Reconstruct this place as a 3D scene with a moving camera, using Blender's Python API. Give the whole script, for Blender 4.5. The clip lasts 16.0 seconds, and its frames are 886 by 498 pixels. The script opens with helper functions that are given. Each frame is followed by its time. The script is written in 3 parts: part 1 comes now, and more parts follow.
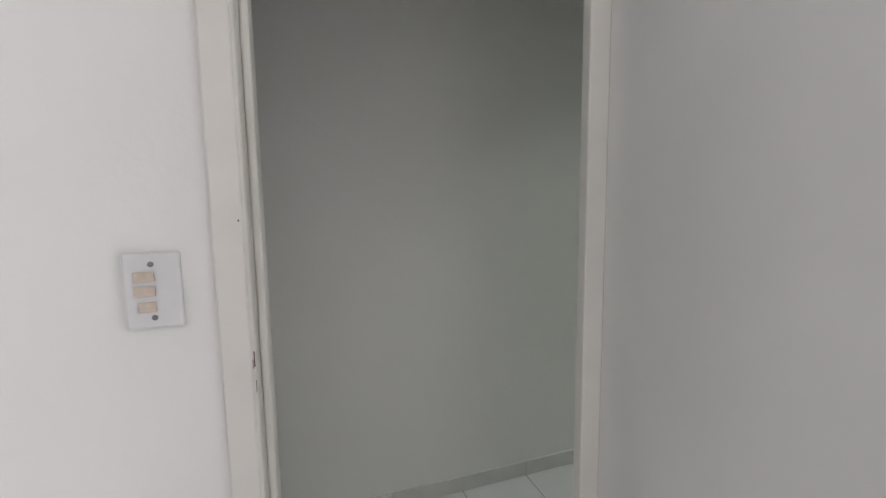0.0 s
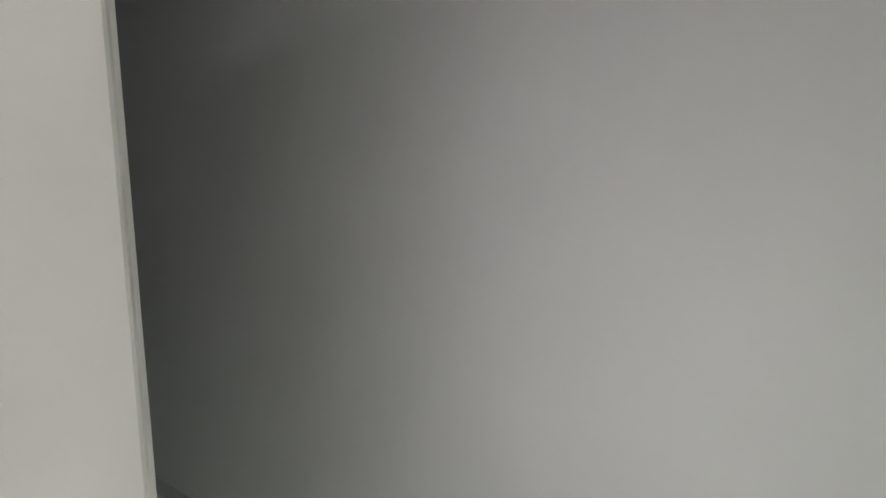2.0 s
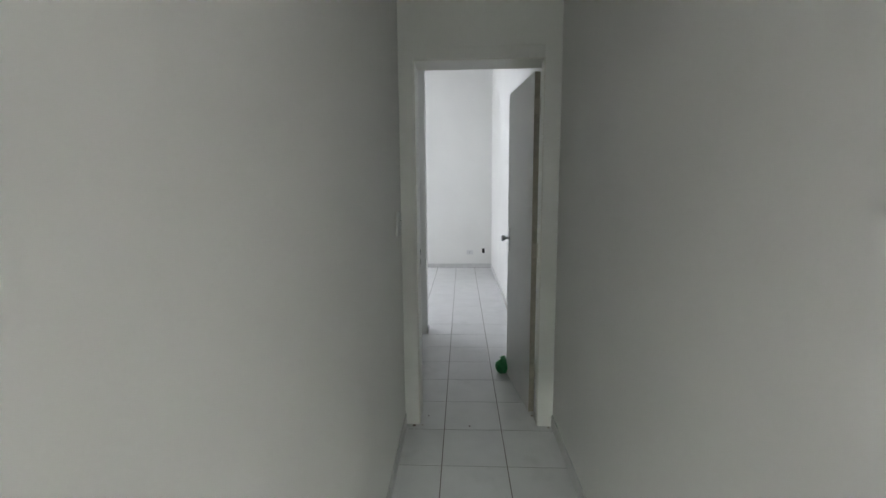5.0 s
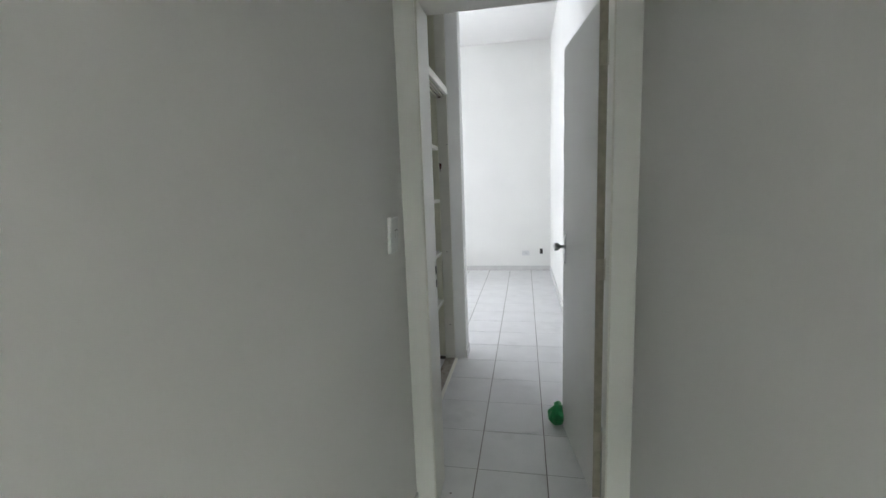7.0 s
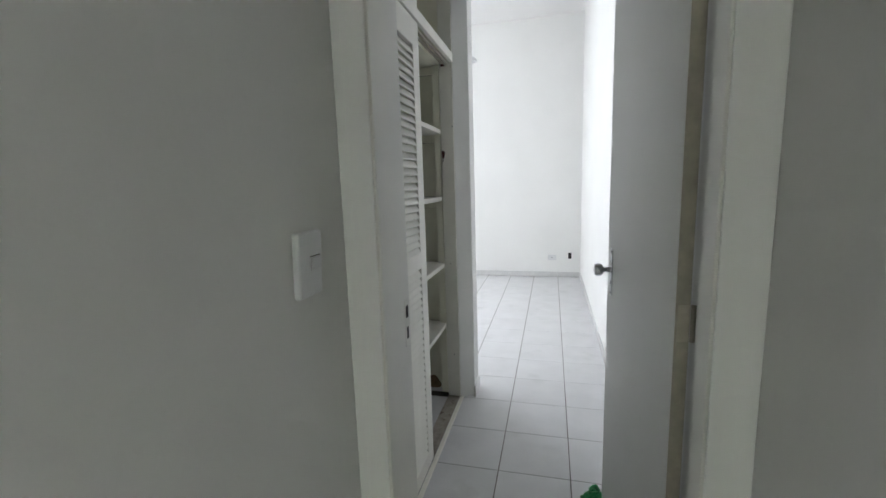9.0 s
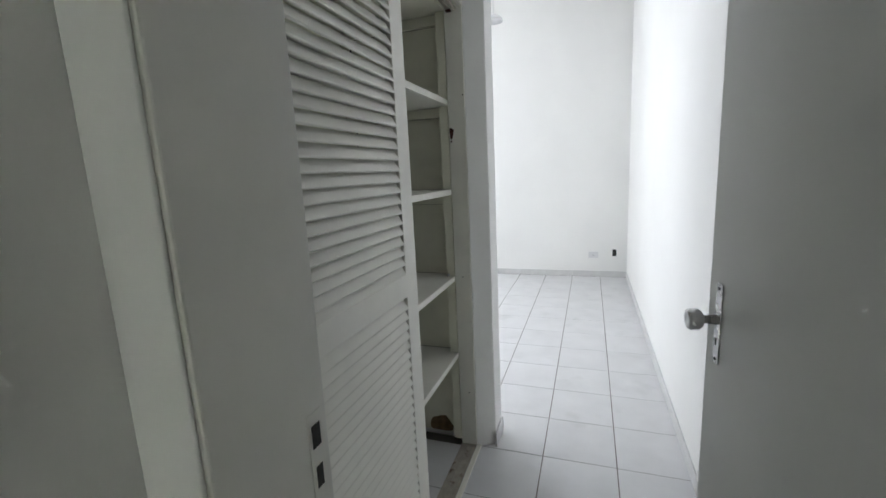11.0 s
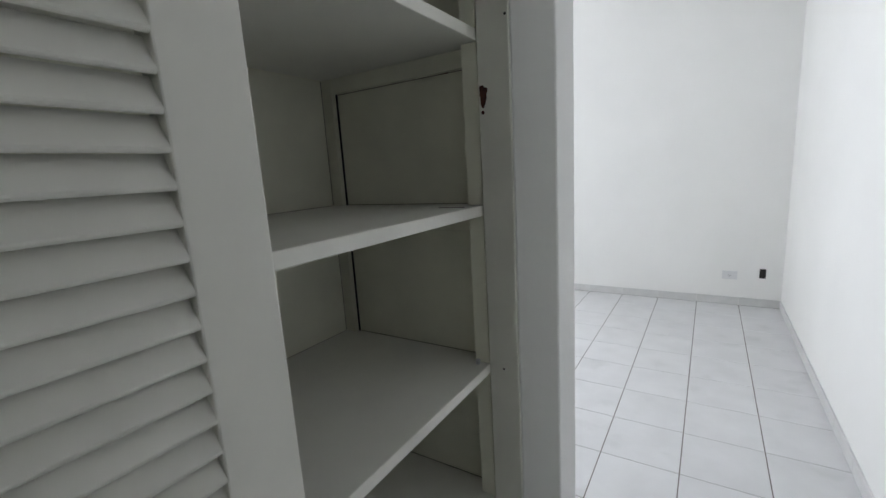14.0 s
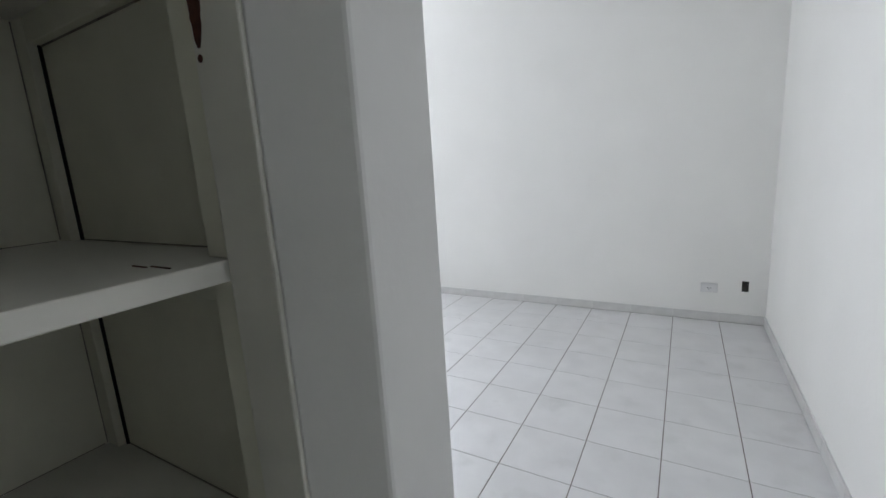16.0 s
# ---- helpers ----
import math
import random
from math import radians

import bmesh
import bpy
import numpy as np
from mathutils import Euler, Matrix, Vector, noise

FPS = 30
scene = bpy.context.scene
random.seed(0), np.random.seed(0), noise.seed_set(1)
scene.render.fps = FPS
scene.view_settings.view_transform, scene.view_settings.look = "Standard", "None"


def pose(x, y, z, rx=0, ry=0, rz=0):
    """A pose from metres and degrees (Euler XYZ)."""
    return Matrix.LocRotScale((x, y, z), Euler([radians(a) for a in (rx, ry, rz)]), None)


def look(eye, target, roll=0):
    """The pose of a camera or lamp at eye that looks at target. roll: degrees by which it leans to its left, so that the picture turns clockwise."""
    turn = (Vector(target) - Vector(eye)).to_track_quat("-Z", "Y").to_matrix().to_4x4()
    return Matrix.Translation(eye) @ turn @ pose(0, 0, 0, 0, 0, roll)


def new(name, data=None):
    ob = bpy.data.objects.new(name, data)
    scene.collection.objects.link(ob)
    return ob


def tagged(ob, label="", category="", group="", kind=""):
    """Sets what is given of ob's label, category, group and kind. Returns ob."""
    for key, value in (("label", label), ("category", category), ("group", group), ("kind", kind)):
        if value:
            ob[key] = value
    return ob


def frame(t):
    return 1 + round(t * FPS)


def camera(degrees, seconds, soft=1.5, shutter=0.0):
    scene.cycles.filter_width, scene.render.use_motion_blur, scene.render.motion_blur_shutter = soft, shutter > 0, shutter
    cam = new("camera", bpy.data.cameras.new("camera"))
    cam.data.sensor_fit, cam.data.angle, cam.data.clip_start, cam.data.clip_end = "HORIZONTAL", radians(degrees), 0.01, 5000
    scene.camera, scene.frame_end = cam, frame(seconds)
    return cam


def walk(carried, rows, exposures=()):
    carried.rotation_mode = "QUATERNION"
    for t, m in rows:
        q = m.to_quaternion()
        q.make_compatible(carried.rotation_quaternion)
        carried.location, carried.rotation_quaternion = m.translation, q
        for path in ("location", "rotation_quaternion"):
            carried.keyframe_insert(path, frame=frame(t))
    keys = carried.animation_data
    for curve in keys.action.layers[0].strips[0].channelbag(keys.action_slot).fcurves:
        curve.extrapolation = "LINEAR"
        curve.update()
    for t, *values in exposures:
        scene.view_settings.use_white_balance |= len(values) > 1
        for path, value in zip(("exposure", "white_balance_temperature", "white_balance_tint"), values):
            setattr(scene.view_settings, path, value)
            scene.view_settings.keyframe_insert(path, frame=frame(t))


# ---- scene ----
cam = camera(92.4, 16.0)

PATH = [
    (0, (-1.099, -2.706, 1.371), (0.777, -3.362, 1.146), -0.8),
    (0.3, (-0.988, -2.76, 1.374), (0.947, -3.207, 1.138), -0.5),
    (0.5, (-0.89, -2.774, 1.377), (1.066, -3.121, 1.144), -0.6),
    (0.7, (-0.786, -2.788, 1.384), (1.181, -3.052, 1.138), -0.6),
    (1, (-0.711, -2.846, 1.379), (1.274, -2.939, 1.152), -0.6),
    (1.5, (-0.545, -2.907, 1.380), (1.385, -2.468, 1.150), -0.5),
    (2, (-0.364, -3.013, 1.381), (1.38, -2.06, 1.165), -0.4),
    (2.2, (-0.293, -3.018, 1.382), (1.324, -1.86, 1.172), -0.1),
    (2.3, (-0.261, -3.006, 1.385), (1.297, -1.772, 1.164), 0.0),
    (2.4, (-0.233, -2.985, 1.383), (1.279, -1.7, 1.133), -1.5),
    (2.5, (-0.196, -2.963, 1.385), (1.241, -1.591, 1.153), -0.6),
    (3, (-0.099, -2.837, 1.408), (0.984, -1.171, 1.172), 0.5),
    (3.5, (-0.063, -2.742, 1.415), (0.603, -0.872, 1.174), 0.5),
    (4, (-0.018, -2.64, 1.415), (0.175, -0.665, 1.164), 0.6),
    (4.2, (0.008, -2.591, 1.415), (0.073, -0.608, 1.162), 1.1),
    (6.3, (0.192, -1.921, 1.41), (-0.016, 0.046, 1.11), -1.5),
    (6.5, (0.195, -1.833, 1.409), (-0.065, 0.127, 1.11), -1.6),
    (7, (0.244, -1.609, 1.411), (-0.135, 0.333, 1.123), -2.1),
    (7.5, (0.26, -1.446, 1.402), (-0.191, 0.48, 1.109), -1.9),
    (8, (0.268, -1.256, 1.385), (-0.215, 0.664, 1.098), -1.7),
    (8.5, (0.25, -1.057, 1.402), (-0.24, 0.859, 1.108), -1.9),
    (9, (0.244, -0.875, 1.396), (-0.25, 1.04, 1.094), -1.8),
    (9.5, (0.268, -0.667, 1.388), (-0.27, 1.235, 1.08), -1.7),
    (10, (0.271, -0.525, 1.371), (-0.319, 1.359, 1.05), -2.3),
    (10.2, (0.253, -0.458, 1.374), (-0.339, 1.424, 1.047), -2.8),
    (12.3, (0.171, 0.194, 1.403), (-0.647, 1.979, 1.025), -2.4),
    (12.5, (0.154, 0.283, 1.392), (-0.691, 2.056, 1.015), -2.7),
    (13, (0.105, 0.468, 1.398), (-0.775, 2.225, 1.027), -2.6),
    (13.5, (0.074, 0.578, 1.399), (-0.873, 2.3, 1.029), -3.1),
    (14, (0.058, 0.752, 1.407), (-0.994, 2.414, 1.047), -3.5),
    (14.5, (0.06, 0.896, 1.403), (-1.039, 2.529, 1.049), -2.9),
    (15, (0.039, 1.077, 1.399), (-1.063, 2.706, 1.036), -2.8),
    (15.5, (0.014, 1.247, 1.407), (-1.015, 2.922, 1.036), -3.1),
    (16, (0.047, 1.39, 1.408), (-0.933, 3.093, 1.033), -3.6),
]
walk(cam, [(t, look(e, g, r)) for t, e, g, r in PATH], exposures=[(0.0, -0.05), (1.5, 0.3), (2.2, 0.9), (3.0, 1.6), (3.5, 1.95), (4.2, 2.1), (6.5, 2.85), (9.0, 2.9), (10.2, 2.9), (12.3, 2.75), (14.0, 2.55), (15.0, 2.55), (16.0, 2.15)])

# ---- light ----
H = 2.80            # ceiling height of corridor and living room
HB = 3.60           # ceiling height of the bedroom
world = bpy.data.worlds.new("world")
scene.world = world
world.use_nodes = True
_n, _l = world.node_tree.nodes, world.node_tree.links
sky = _n.new("ShaderNodeTexSky")
sky.sky_type = "NISHITA"
sky.sun_disc = False
sky.sun_elevation, sky.sun_rotation = radians(50), radians(250)
_l.new(sky.outputs["Color"], _n["Background"].inputs["Color"])
_n["Background"].inputs["Strength"].default_value = 0.06


def sun_lamp(strength, direction):
    d = bpy.data.lights.new("sun", "SUN")
    d.energy, d.angle, d.color = strength, radians(12), (1.0, 0.96, 0.9)
    o = new("sun", d)
    o.matrix_world = look((0, 0, 8), Vector((0, 0, 8)) + Vector(direction))


def window_light(name, eye, target, w, h, watts, color):
    d = bpy.data.lights.new(name, "AREA")
    d.shape, d.size, d.size_y, d.energy, d.color = "RECTANGLE", w, h, watts, color
    o = new(name, d)
    o.matrix_world = look(eye, target)


sun_lamp(1.0, (0.75, 0.35, -0.9))
window_light("daylight_bedroom", (-3.13, 5.52, 2.15), (-4.3, 1.5, 2.3), 1.35, 2.00, 19.5, (0.86, 0.91, 1.0))
window_light("daylight_living", (-1.78, -4.98, 1.60), (-1.78, 0, 1.0), 0.95, 1.5, 76, (0.98, 0.95, 1.0))
window_light("daylight_yard", (0.10, -7.60, 3.60), (0.32, -4.2, 1.5), 0.9, 0.9, 72, (0.93, 1.0, 0.92))




# ---- materials ----
def mat(name, base, rough=0.5, metal=0.0, var=0.04, scale=6.0, bump=0.0, bscale=60.0, spec=0.5, stain=None, each=False, soft=0.12, spread=0.07, detail=5):
    """A painted or plain surface: base colour with two scales of variation, and fine relief."""
    m = bpy.data.materials.new(name)
    m.use_nodes = True
    n, l = m.node_tree.nodes, m.node_tree.links
    b = n["Principled BSDF"]
    b.inputs["Roughness"].default_value = rough
    b.inputs["Metallic"].default_value = metal
    b.inputs["Specular IOR Level"].default_value = spec
    tc = n.new("ShaderNodeTexCoord")
    place = tc.outputs["Object"]
    if each:
        oi, ma, ad = n.new("ShaderNodeObjectInfo"), n.new("ShaderNodeMath"), n.new("ShaderNodeVectorMath")
        ma.operation, ma.inputs[1].default_value = "MULTIPLY", 37.0
        l.new(oi.outputs["Random"], ma.inputs[0])
        l.new(place, ad.inputs[0])
        l.new(ma.outputs[0], ad.inputs[1])
        place = ad.outputs[0]
    big = n.new("ShaderNodeTexNoise")
    big.inputs["Scale"].default_value = scale
    big.inputs["Detail"].default_value = detail
    l.new(place, big.inputs["Vector"])
    r = n.new("ShaderNodeValToRGB")
    r.color_ramp.elements[0].position, r.color_ramp.elements[1].position = 0.3, 0.7
    lo = [max(0, c * (1 - var)) for c in base]
    hi = [min(1, c * (1 + var)) for c in base]
    r.color_ramp.elements[0].color = (*lo, 1)
    r.color_ramp.elements[1].color = (*hi, 1)
    l.new(big.outputs["Fac"], r.inputs["Fac"])
    out = r.outputs["Color"]
    if stain:
        colour, cover, size = stain
        s = n.new("ShaderNodeTexNoise")
        s.inputs["Scale"].default_value, s.inputs["Detail"].default_value = size, 8
        l.new(place, s.inputs["Vector"])
        mr = n.new("ShaderNodeMapRange")
        mr.inputs["From Min"].default_value, mr.inputs["From Max"].default_value = 1 - cover, 1 - cover + soft
        l.new(s.outputs["Fac"], mr.inputs["Value"])
        mx = n.new("ShaderNodeMixRGB")
        mx.inputs["Color2"].default_value = (*colour, 1)
        l.new(mr.outputs["Result"], mx.inputs["Fac"])
        l.new(out, mx.inputs["Color1"])
        out = mx.outputs["Color"]
    l.new(out, b.inputs["Base Color"])
    rr = n.new("ShaderNodeMapRange")
    rr.inputs["To Min"].default_value, rr.inputs["To Max"].default_value = max(0.02, rough - spread), min(1, rough + spread)
    l.new(big.outputs["Fac"], rr.inputs["Value"])
    l.new(rr.outputs["Result"], b.inputs["Roughness"])
    if bump:
        s = n.new("ShaderNodeTexNoise")
        s.inputs["Scale"].default_value, s.inputs["Detail"].default_value = bscale, 6
        l.new(place, s.inputs["Vector"])
        bp = n.new("ShaderNodeBump")
        bp.inputs["Strength"].default_value, bp.inputs["Distance"].default_value = bump, 0.002
        l.new(s.outputs["Fac"], bp.inputs["Height"])
        l.new(bp.outputs["Normal"], b.inputs["Normal"])
    return m


WALL = mat("wall_paint", (0.87, 0.865, 0.842), 0.7, var=0.02, scale=1.8, bump=0.35, bscale=38, spec=0.35)
# green so that light bounced in from the yard turns greenish
YARD_TINT = mat("yard_light_tint", (0.45, 0.52, 0.44), 0.8, var=0.05, scale=3, bump=0.2, bscale=40)
CEIL = mat("ceiling_paint", (0.88, 0.87, 0.855), 0.85, var=0.01, scale=2, bump=0.15, bscale=40)
TRIM = mat("trim_enamel", (0.79, 0.775, 0.72), 0.35, var=0.03, scale=8, bump=0.2, bscale=25)
WOODW = mat("wardrobe_enamel", (0.88, 0.865, 0.79), 0.4, var=0.03, scale=7, bump=0.25, bscale=30)
WOODIN = mat("wardrobe_inside", (0.90, 0.885, 0.75), 0.55, var=0.05, scale=6, bump=0.25, bscale=30)
DOORM = mat("door_enamel", (0.78, 0.78, 0.76), 0.34, var=0.03, scale=3, bump=0.12, bscale=16, spec=0.6)
TILE = mat("floor_tile", (0.68, 0.68, 0.685), 0.3, var=0.05, scale=6.0, each=True, spread=0.03, detail=4, stain=((0.53, 0.535, 0.53), 0.40, 4.5), soft=0.25)
SKIRT = mat("skirting_tile", (0.66, 0.655, 0.645), 0.3, var=0.06, scale=10)
GROUT = mat("grout", (0.15, 0.135, 0.12), 0.95, var=0.25, scale=20)
CHROME = mat("worn_chrome", (0.55, 0.55, 0.56), 0.28, 1.0, var=0.06, scale=40)
HINGE = mat("painted_hinge", (0.50, 0.46, 0.38), 0.5, var=0.08, scale=40)
PLASTIC = mat("switch_plastic", (0.74, 0.74, 0.74), 0.35, var=0.02, scale=30)
IVORY = mat("ivory_plastic", (0.62, 0.53, 0.44), 0.4, var=0.12, scale=90)
EDGE = mat("bare_door_edge", (0.42, 0.385, 0.31), 0.5, var=0.12, scale=30, bump=0.3, bscale=60)
DARK = mat("dark_hollow", (0.02, 0.018, 0.016), 0.8, var=0.2, scale=60)
BROWN = mat("bare_wood", (0.09, 0.028, 0.018), 0.8, var=0.4, scale=80)
SILLM = mat("worn_sill", (0.38, 0.34, 0.29), 0.6, var=0.2, scale=25, stain=((0.12, 0.07, 0.05), 0.42, 18))
DAMP = mat("damp_stain", (0.24, 0.16, 0.085), 0.85, var=0.35, scale=35)
GREEN = mat("green_plastic", (0.02, 0.30, 0.09), 0.32, var=0.2, scale=40, bump=0.4, bscale=60)
STEEL = mat("screw_steel", (0.25, 0.25, 0.25), 0.4, 0.9, var=0.2, scale=200)
GLASS = bpy.data.materials.new("window_glass")
GLASS.use_nodes = True
GLASS.node_tree.nodes["Principled BSDF"].inputs["Transmission Weight"].default_value = 1.0
GLASS.node_tree.nodes["Principled BSDF"].inputs["Roughness"].default_value = 0.02


# ---- mesh helpers ----
def part(name, bm, material, parent=None, label="", smooth=False, kind="", category=""):
    me = bpy.data.meshes.new(name)
    bm.to_mesh(me)
    bm.free()
    me.materials.append(material)
    if smooth:
        for p in me.polygons:
            p.use_smooth = True
    o = new(name, me)
    if parent is not None:
        o.parent = parent
    return tagged(o, label, category, "", kind)


def box(bm, x0, x1, y0, y1, z0, z1, m=None):
    vs = [bm.verts.new((x, y, z)) for x in (x0, x1) for y in (y0, y1) for z in (z0, z1)]
    for f in ((0, 1, 3, 2), (4, 6, 7, 5), (0, 4, 5, 1), (2, 3, 7, 6), (0, 2, 6, 4), (1, 5, 7, 3)):
        bm.faces.new([vs[i] for i in f])
    if m is not None:
        bmesh.ops.transform(bm, matrix=m, verts=vs)
    return vs


def boxes(*items, bevel=0.0):
    bm = bmesh.new()
    for it in items:
        box(bm, *it)
    if bevel:
        bmesh.ops.bevel(bm, geom=bm.edges[:], offset=bevel, segments=2, affect="EDGES", profile=0.5)
    bmesh.ops.recalc_face_normals(bm, faces=bm.faces)
    return bm


def empty(name, loc, label, category, group="", kind=""):
    o = new(name)
    o.empty_display_size = 0.05
    o.location = loc
    return tagged(o, label, category, group, kind)


def cyl(bm, c, axis, r, h, seg=20, r2=None):
    """A round along an axis through c, with its base at c."""
    q = Vector(axis).normalized().to_track_quat("Z", "Y").to_matrix().to_4x4()
    m = Matrix.Translation(Vector(c) + Vector(axis).normalized() * h / 2) @ q
    bmesh.ops.create_cone(bm, cap_ends=True, segments=seg, radius1=r, radius2=r if r2 is None else r2, depth=h, matrix=m)


def structure(name, label, material, *items, bevel=0.0):
    return part(name, boxes(*items, bevel=bevel), material, None, label, kind="structure")


# ---- the shell ----
T = 0.34
XL, XR = -0.205, 0.652       # the corridor's two faces
XO = -0.355                  # living room face of the corridor wall
Y1, Y2 = -3.43, -2.617      # rough opening to the living room
DY0, DY1 = 0.060, 0.235        # the bedroom door wall
DX0, DX1 = -0.180, 0.600
LEAN = 0.035                 # the west wall runs this much outwards towards the bedroom door
CX, CB = -0.328, -0.955       # wardrobe front and back
GY = 1.682                   # inner face of the wardrobe's end board
SY0, SY1, SX = 1.745, 1.88, -0.240   # wall stub at the wardrobe's end
FY = 5.45                    # far wall of the bedroom
WX = -4.05                   # bedroom's window wall
YS = -4.60                   # south end of the corridor
LX = -4.35                   # living room's west wall
TOP = H + 0.12

bm = boxes((XO, XL, -8.5, Y1, 0, H), (XO, XL, Y2, DY0, 0, H), (XO, XL, Y1, Y2, 2.14, H))
for v in bm.verts:
    if v.co.x > XO + 0.01 and v.co.y > Y2:
        v.co.x -= LEAN * (v.co.y - Y2) / (DY0 - Y2)
part("wall_corridor_west", bm, WALL, None, "white painted plaster wall with a door opening", kind="structure")
structure("wall_bedroom_door", "white painted wall above and beside the bedroom door", WALL,
          (-1.10, DX0, DY0, DY1, 0, HB), (DX1, XR, DY0, DY1, 0, HB), (DX0, DX1, DY0, DY1, 2.135, HB))
structure("wall_east", "long white painted plaster wall", WALL, (XR, XR + 0.15, -8.65, FY + 0.15, 0, HB))
structure("wall_north", "white painted bedroom end wall with a tall window", WALL, (WX - 0.15, -3.85, FY, FY + 0.15, 0, HB), (-2.42, XR, FY, FY + 0.15, 0, HB), (-3.85, -2.42, FY, FY + 0.15, 0, 1.10), (-3.85, -2.42, FY, FY + 0.15, 3.20, HB))
structure("wall_stub", "short white wall at the end of the wardrobe", WALL, (WX, CX, SY0, SY1, 0, HB))
bm = boxes((CX + 0.0005, SX, GY + 0.0015, SY1, 0, HB))
for v in bm.verts:
    if v.co.x > CX + 0.01 and v.co.y < 1.75:
        v.co.y = 1.734
bmesh.ops.bevel(bm, geom=bm.edges[:], offset=0.005, segments=2, affect="EDGES", profile=0.5)
part("wall_nib", bm, WALL, None, "slightly slanted plaster end of the short wall beside the wardrobe", kind="structure")
structure("wall_behind_wardrobe", "plain wall behind the wardrobe", WALL, (-1.10, CB - 0.013, DY1, SY0, 0, HB))
structure("wall_bedroom_west", "plain white bedroom wall", WALL, (WX - 0.15, WX, SY0, FY, 0, HB))
structure("wall_living_west", "plain white living room wall", WALL,
          (LX - 0.15, LX, -5.0, DY0, 0, H))
structure("wall_living_north", "plain living room wall", WALL, (LX, -1.10, DY0, DY0 + 0.15, 0, H))
structure("wall_south", "plain white living room wall with a window", WALL,
          (LX - 0.15, -2.32, -5.15, -5.0, 0, H), (-1.24, XO, -5.15, -5.0, 0, H), (-2.32, -1.24, -5.15, -5.0, 0, 0.8), (-2.32, -1.24, -5.15, -5.0, 2.4, H))
structure("wall_corridor_south", "plain white wall with an open doorway to the yard", WALL,
          (XL, -0.10, -4.72, YS, 0, H), (-0.10, XR, -4.72, YS, 2.10, H))
# unseen tall walls, added to keep the sun out and tint the bounce
structure("yard_light_screen", "unseen tall pale green walls added to block the sun and tint the yard light", YARD_TINT, (XO, XR + 0.15, -8.65, -8.5, 0, 4.4), (XO, XL, -8.5, -5.16, H, 4.4))
structure("ceiling", "white painted flat ceiling", CEIL, (LX - 0.15, XR + 0.15, -5.15, DY0, H, TOP))
structure("ceiling", "white painted high bedroom ceiling", CEIL, (WX - 0.15, XR + 0.15, DY0, FY + 0.15, HB, HB + 0.12))


def window(name, x, y0, y1, z0, z1, along="y"):
    """A window frame with two panes in an opening."""
    e = empty(name, ((x, (y0 + y1) / 2, z0) if along == "y" else ((y0 + y1) / 2, x, z0)), "white framed window with two clear panes", "window", kind="structure")
    k = 0.04
    mid = (y0 + y1) / 2
    its = [(x - .03, x + .03, y0, y1, z0, z0 + k), (x - .03, x + .03, y0, y1, z1 - k, z1), (x - .03, x + .03, y0, y0 + k, z0 + k, z1 - k),
           (x - .03, x + .03, y1 - k, y1, z0 + k, z1 - k), (x - .03, x + .03, mid - k / 2, mid + k / 2, z0 + k, z1 - k)]
    panes = [(x - .003, x + .003, y0 + k, mid - k / 2, z0 + k, z1 - k), (x - .003, x + .003, mid + k / 2, y1 - k, z0 + k, z1 - k)]
    if along == "x":
        its = [(c, d, a, b, g, h) for a, b, c, d, g, h in its]
        panes = [(c, d, a, b, g, h) for a, b, c, d, g, h in panes]
    f = part("window_frame", boxes(*its), TRIM, e)
    f.matrix_parent_inverse = Matrix.Translation(e.location).inverted()
    for p in panes:
        g = part("pane", boxes(p), GLASS, e)
        g.matrix_parent_inverse = Matrix.Translation(e.location).inverted()
        g.visible_shadow = False
    return e


window("window_1", FY + 0.115, -3.85, -2.42, 1.10, 3.20, "x")
window("window_2", -5.11, -2.32, -1.24, 0.8, 2.4, "x")


def at(ob, parent):
    """Keeps ob, whose mesh is in world metres, in place under its parent."""
    ob.parent = parent
    ob.matrix_parent_inverse = Matrix.Translation(parent.location).inverted()
    return ob


# ---- door frames ----
frame_2 = empty("door_frame", (0.2, 0.1, 0), "cream enamelled wooden frame of the bedroom door", "door frame", kind="structure")
JL, JR, JH = -0.150, 0.556, 2.120
at(part("jamb", boxes((DX0 + 0.001, JL, DY0 - 0.006, DY1 + 0.012, 0, JH), bevel=0.003), TRIM), frame_2)
at(part("jamb", boxes((0.579, DX1 - 0.001, 0.140, DY1 + 0.012, 0, JH), bevel=0.002), TRIM), frame_2)
at(part("stop", boxes((JR, DX1 - 0.001, DY0 - 0.006, 0.139, 0, JH), bevel=0.003), TRIM), frame_2)
at(part("head", boxes((DX0 + 0.001, DX1 - 0.001, DY0 - 0.006, DY1 + 0.012, JH + 0.001, 2.150), bevel=0.003), TRIM), frame_2)
for a, b in ((XL - LEAN + 0.001, JL - 0.006), (JR + 0.006, XR - 0.001)):
    at(part("casing", boxes((a, b, DY0 - 0.012, DY0 - 0.0065, 0, 2.190), bevel=0.002), WALL, label="casing painted like the wall"), frame_2)
at(part("casing", boxes((JL - 0.0055, JR + 0.0055, DY0 - 0.012, DY0 - 0.0065, JH + 0.006, 2.190), bevel=0.002), WALL, label="casing painted like the wall"), frame_2)
at(part("strike_plate", boxes((JL, JL + 0.0015, 0.203, 0.233, 0.945, 1.080), bevel=0.0005), TRIM), frame_2)
at(part("latch_hole", boxes((JL + .0016, JL + .0022, 0.209, 0.227, 1.028, 1.062), (JL + .0016, JL + .0022, 0.211, 0.225, 0.967, 1.000)), DARK), frame_2)

